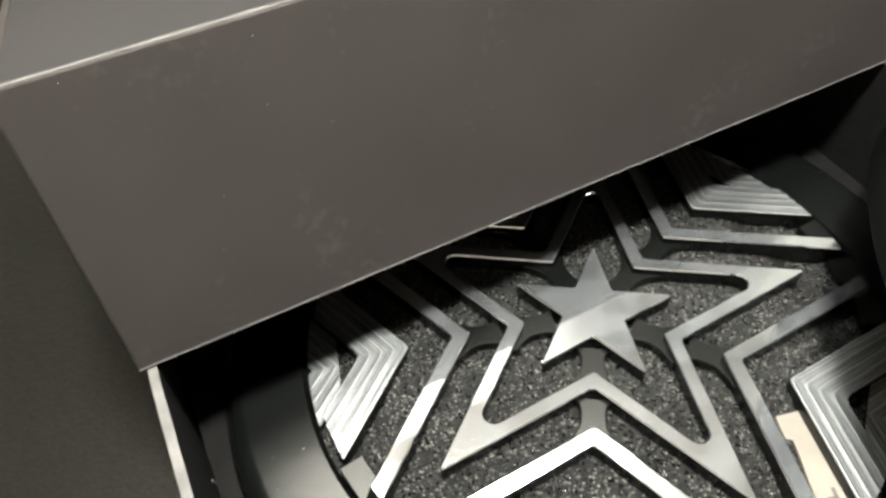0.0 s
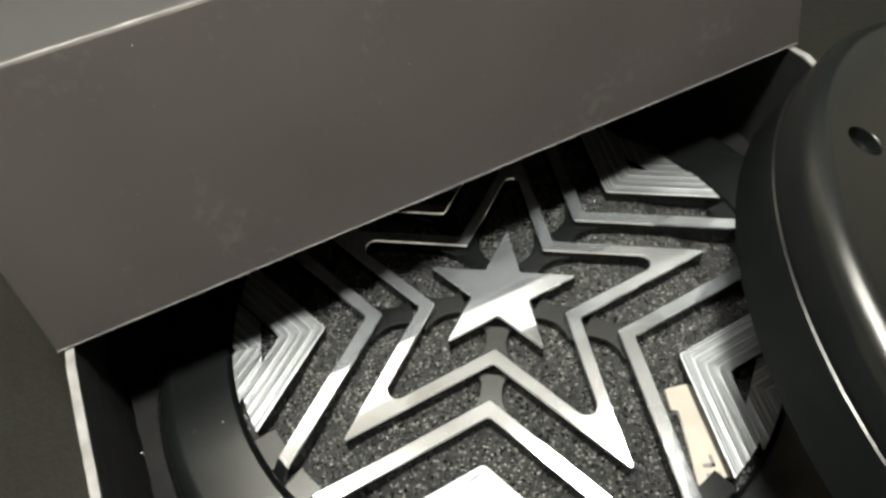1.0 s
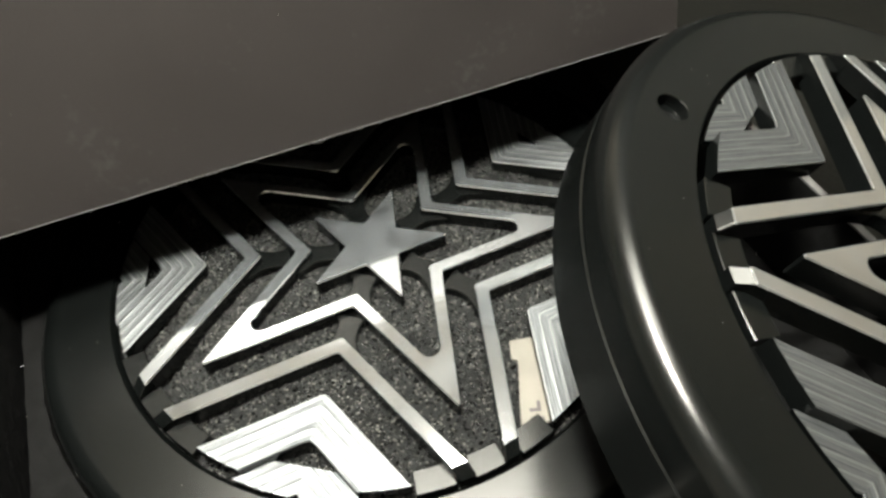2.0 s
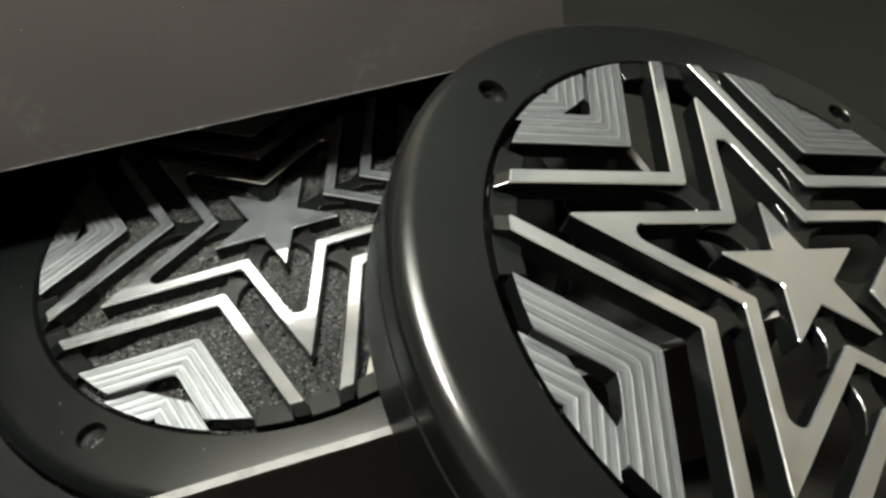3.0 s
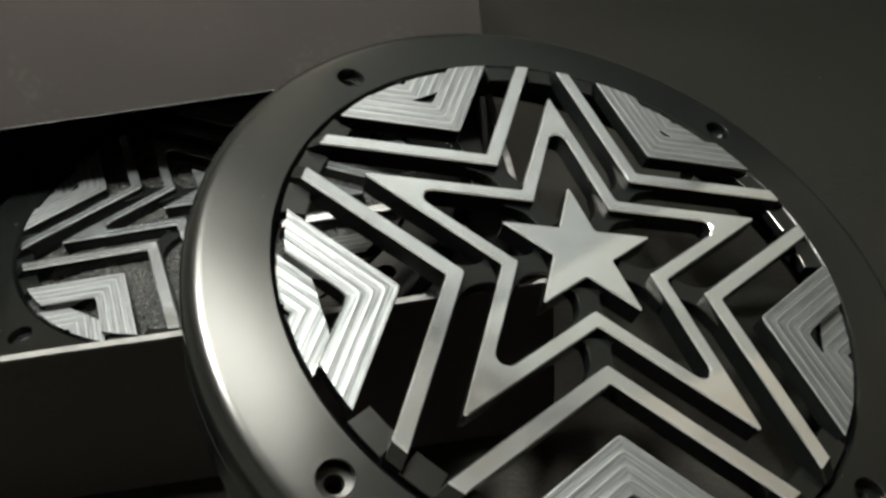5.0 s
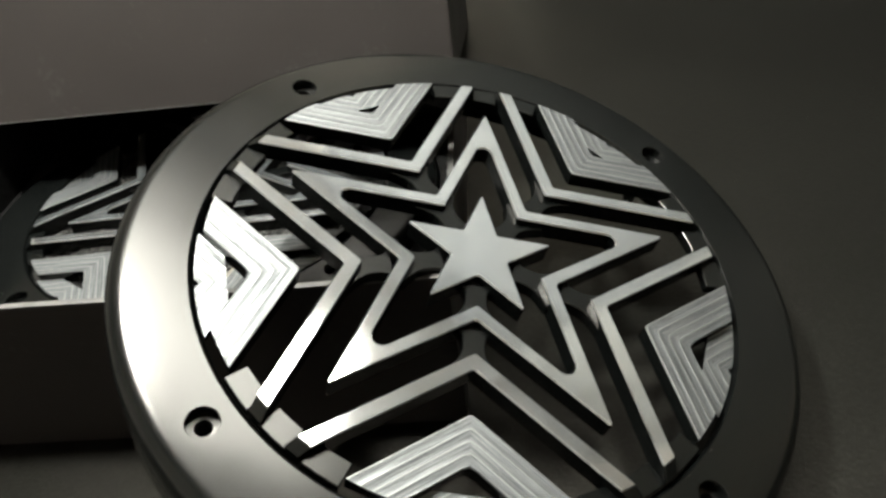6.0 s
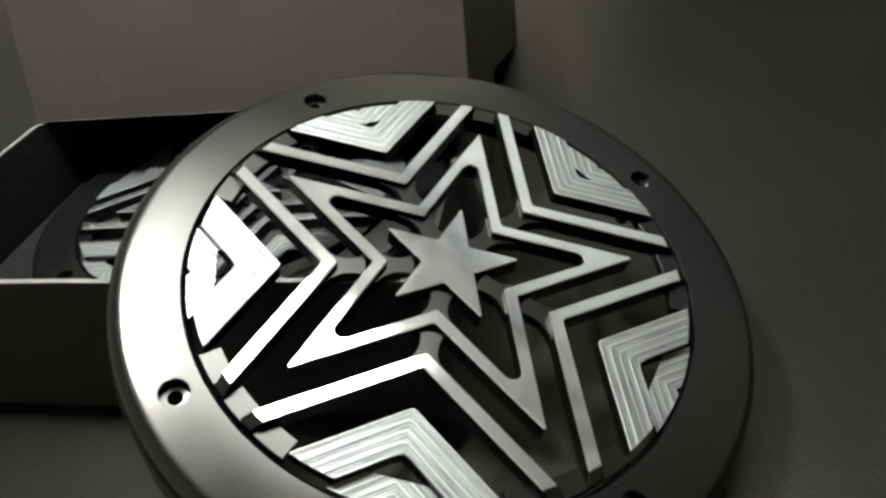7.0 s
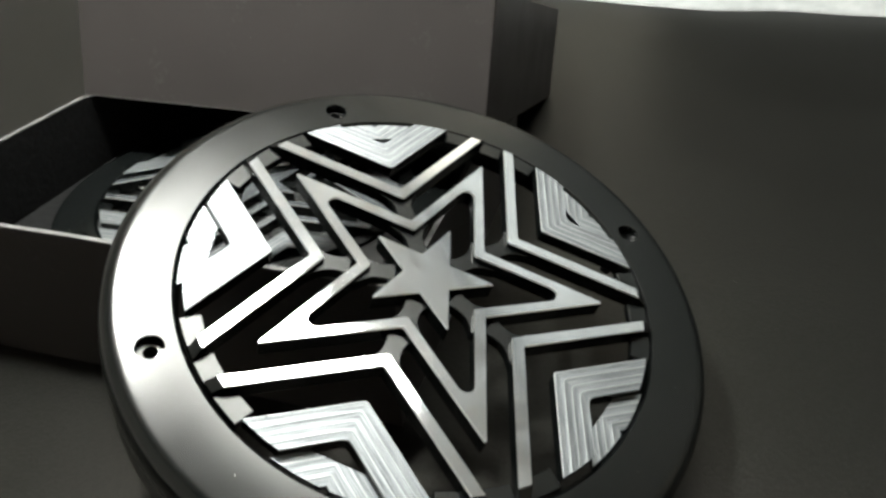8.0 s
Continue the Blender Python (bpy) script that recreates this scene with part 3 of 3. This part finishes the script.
def card_tag():
    g = new("card_tag")
    tagged(g, "beige printed card tag lying on the foam", "card tag")
    bm = bmesh.new()
    pts = [Vector(p) for p in ((-0.05, 0.178), (0.07, 0.19), (0.085, -0.24), (-0.046, -0.262), (-0.022, 0.071), (-0.052, 0.073))]
    slab(bm, fillet(pts, [0.012], 3), 0, 0.012, 0.003, 0)
    part("card", bm, TAG, g)
    for x0, y0, x1, y1 in ((0.0, -0.19, 0.05, -0.175), (0.035, -0.19, 0.05, -0.14), (0.0, -0.235, 0.06, -0.215)):
        bm = bmesh.new()
        box(bm, x0 * U, y0 * U, 0.011 * U, x1 * U, y1 * U, 0.0135 * U)
        part("print_bar", bm, INK, g)
    g.matrix_world = TAG_PLACE


def white_cloth():
    bm = bmesh.new()
    nx, ny = 90, 30
    rows = []
    for j in range(ny + 1):
        row = []
        for i in range(nx + 1):
            x, y = 1.0 + 9.0 * i / nx, 3.0 * j / ny
            edge = 0.12 * math.sin(x * 1.3) + 0.1 * noise.noise(Vector((x * 0.9, 7, 0)))
            lift = 0.25 * (1 - math.exp(-y * 2.2)) * (1 + 0.5 * noise.noise(Vector((x * 0.7, y * 0.9, 1)))) + 0.05 * noise.noise(Vector((x * 2.5, y * 2, 4))) * min(1, y * 3)
            row.append(bm.verts.new((x * U, (8.75 + y + edge * math.exp(-y)) * U, (0.02 + max(0, lift)) * U)))
        rows.append(row)
    for a, b in zip(rows, rows[1:]):
        for i in range(nx):
            bm.faces.new((a[i], a[i + 1], b[i + 1], b[i]))
    rim = [e for e in bm.edges if len(e.link_faces) == 1]
    ex = bmesh.ops.extrude_edge_only(bm, edges=rim)
    for v in ex["geom"]:
        if isinstance(v, bmesh.types.BMVert):
            v.co.z = 0.0005
    ob = part("white_cloth", bm, CLOTH, smooth=True)
    tagged(ob, "crumpled white cloth lying on the table", "cloth")


def dust():
    """Loose flakes of lint: on the cover box's front, on the leaning grille's rim, on the boxed rim and the table."""
    rng = random.Random(11)
    bm = bmesh.new()

    def flake(m, size):
        n = rng.randint(4, 6)
        a0 = rng.random() * 6
        ring = [Vector((math.cos(a0 + 6.283 * k / n) * size * rng.uniform(0.5, 1.2), math.sin(a0 + 6.283 * k / n) * size * rng.uniform(0.4, 0.9), 0)) for k in range(n)]
        low = [bm.verts.new(m @ p) for p in ring]
        high = [bm.verts.new(m @ (p * 0.7 + Vector((0, 0, size * 0.35)))) for p in ring]
        for k in range(n):
            bm.faces.new((low[k], low[(k + 1) % n], high[(k + 1) % n], high[k]))
        bm.faces.new(high)
        bm.faces.new(low[::-1])

    cover = Matrix.Translation((0.03 * U, COVER_Y * U, COVER_Z * U)) @ Matrix.Rotation(radians(-16), 4, "X") @ Matrix.Rotation(radians(90), 4, "X")
    for k in range(12):
        flake(cover @ Matrix.Translation((rng.uniform(-1.8, 1.8) * U, rng.uniform(0.05, 1.05) * U, 0)), rng.choice((0.00006, 0.00007, 0.00009, 0.00012)))
    for k in range(26):
        p = polar(rng.uniform(1.34, 1.6), rng.uniform(0, 360))
        flake(leaning.matrix_world @ Matrix.Translation((p.x * U, p.y * U, RING * U)), rng.choice((0.00008, 0.0001, 0.00013)))
    for k in range(26):
        p = polar(rng.uniform(1.34, 1.6), rng.uniform(20, 330))
        flake(boxed.matrix_world @ Matrix.Translation((p.x * U, p.y * U, RING * U)), rng.choice((0.0001, 0.00014, 0.0002)))
    for k in range(40):
        flake(Matrix.Translation((rng.uniform(-0.3, 0.45), rng.choice((rng.uniform(-0.1, 0.1) - 0.25, rng.uniform(0.0, 0.4))), 0)), rng.choice((0.00015, 0.0002, 0.0003)))
    ob = part("dust", bm, LINT)
    tagged(ob, "loose pale specks of dust and lint", "dust", kind="stuff")


room()
table()
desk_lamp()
tray()
lid()
foam_insert()
foam_pad()
card_tag()
white_cloth()
boxed = grille()
leaning = copy_thing(boxed, Matrix.Identity(4))
tagged(boxed, "black round speaker grille with bare aluminium star, in the box tray")
tagged(leaning, "black round speaker grille with bare aluminium star, leaning on the tray")
boxed.matrix_world = Matrix.Translation((0, 0, (GROUND - DEPTH) * U)) @ Matrix.Rotation(radians(-178), 4, "Z")
LEAN_TURN = Matrix(((0.9508, 0.0635, 0.3031), (-0.0020, 0.9800, -0.1991), (-0.3097, 0.1887, 0.9319))).to_quaternion().to_matrix().to_4x4()
leaning.matrix_world = Matrix.Translation((2.0132 * U, -1.7142 * U, (0.5504 + GROUND) * U)) @ LEAN_TURN @ Matrix.Translation((0, 0, -DEPTH * U))
dust()
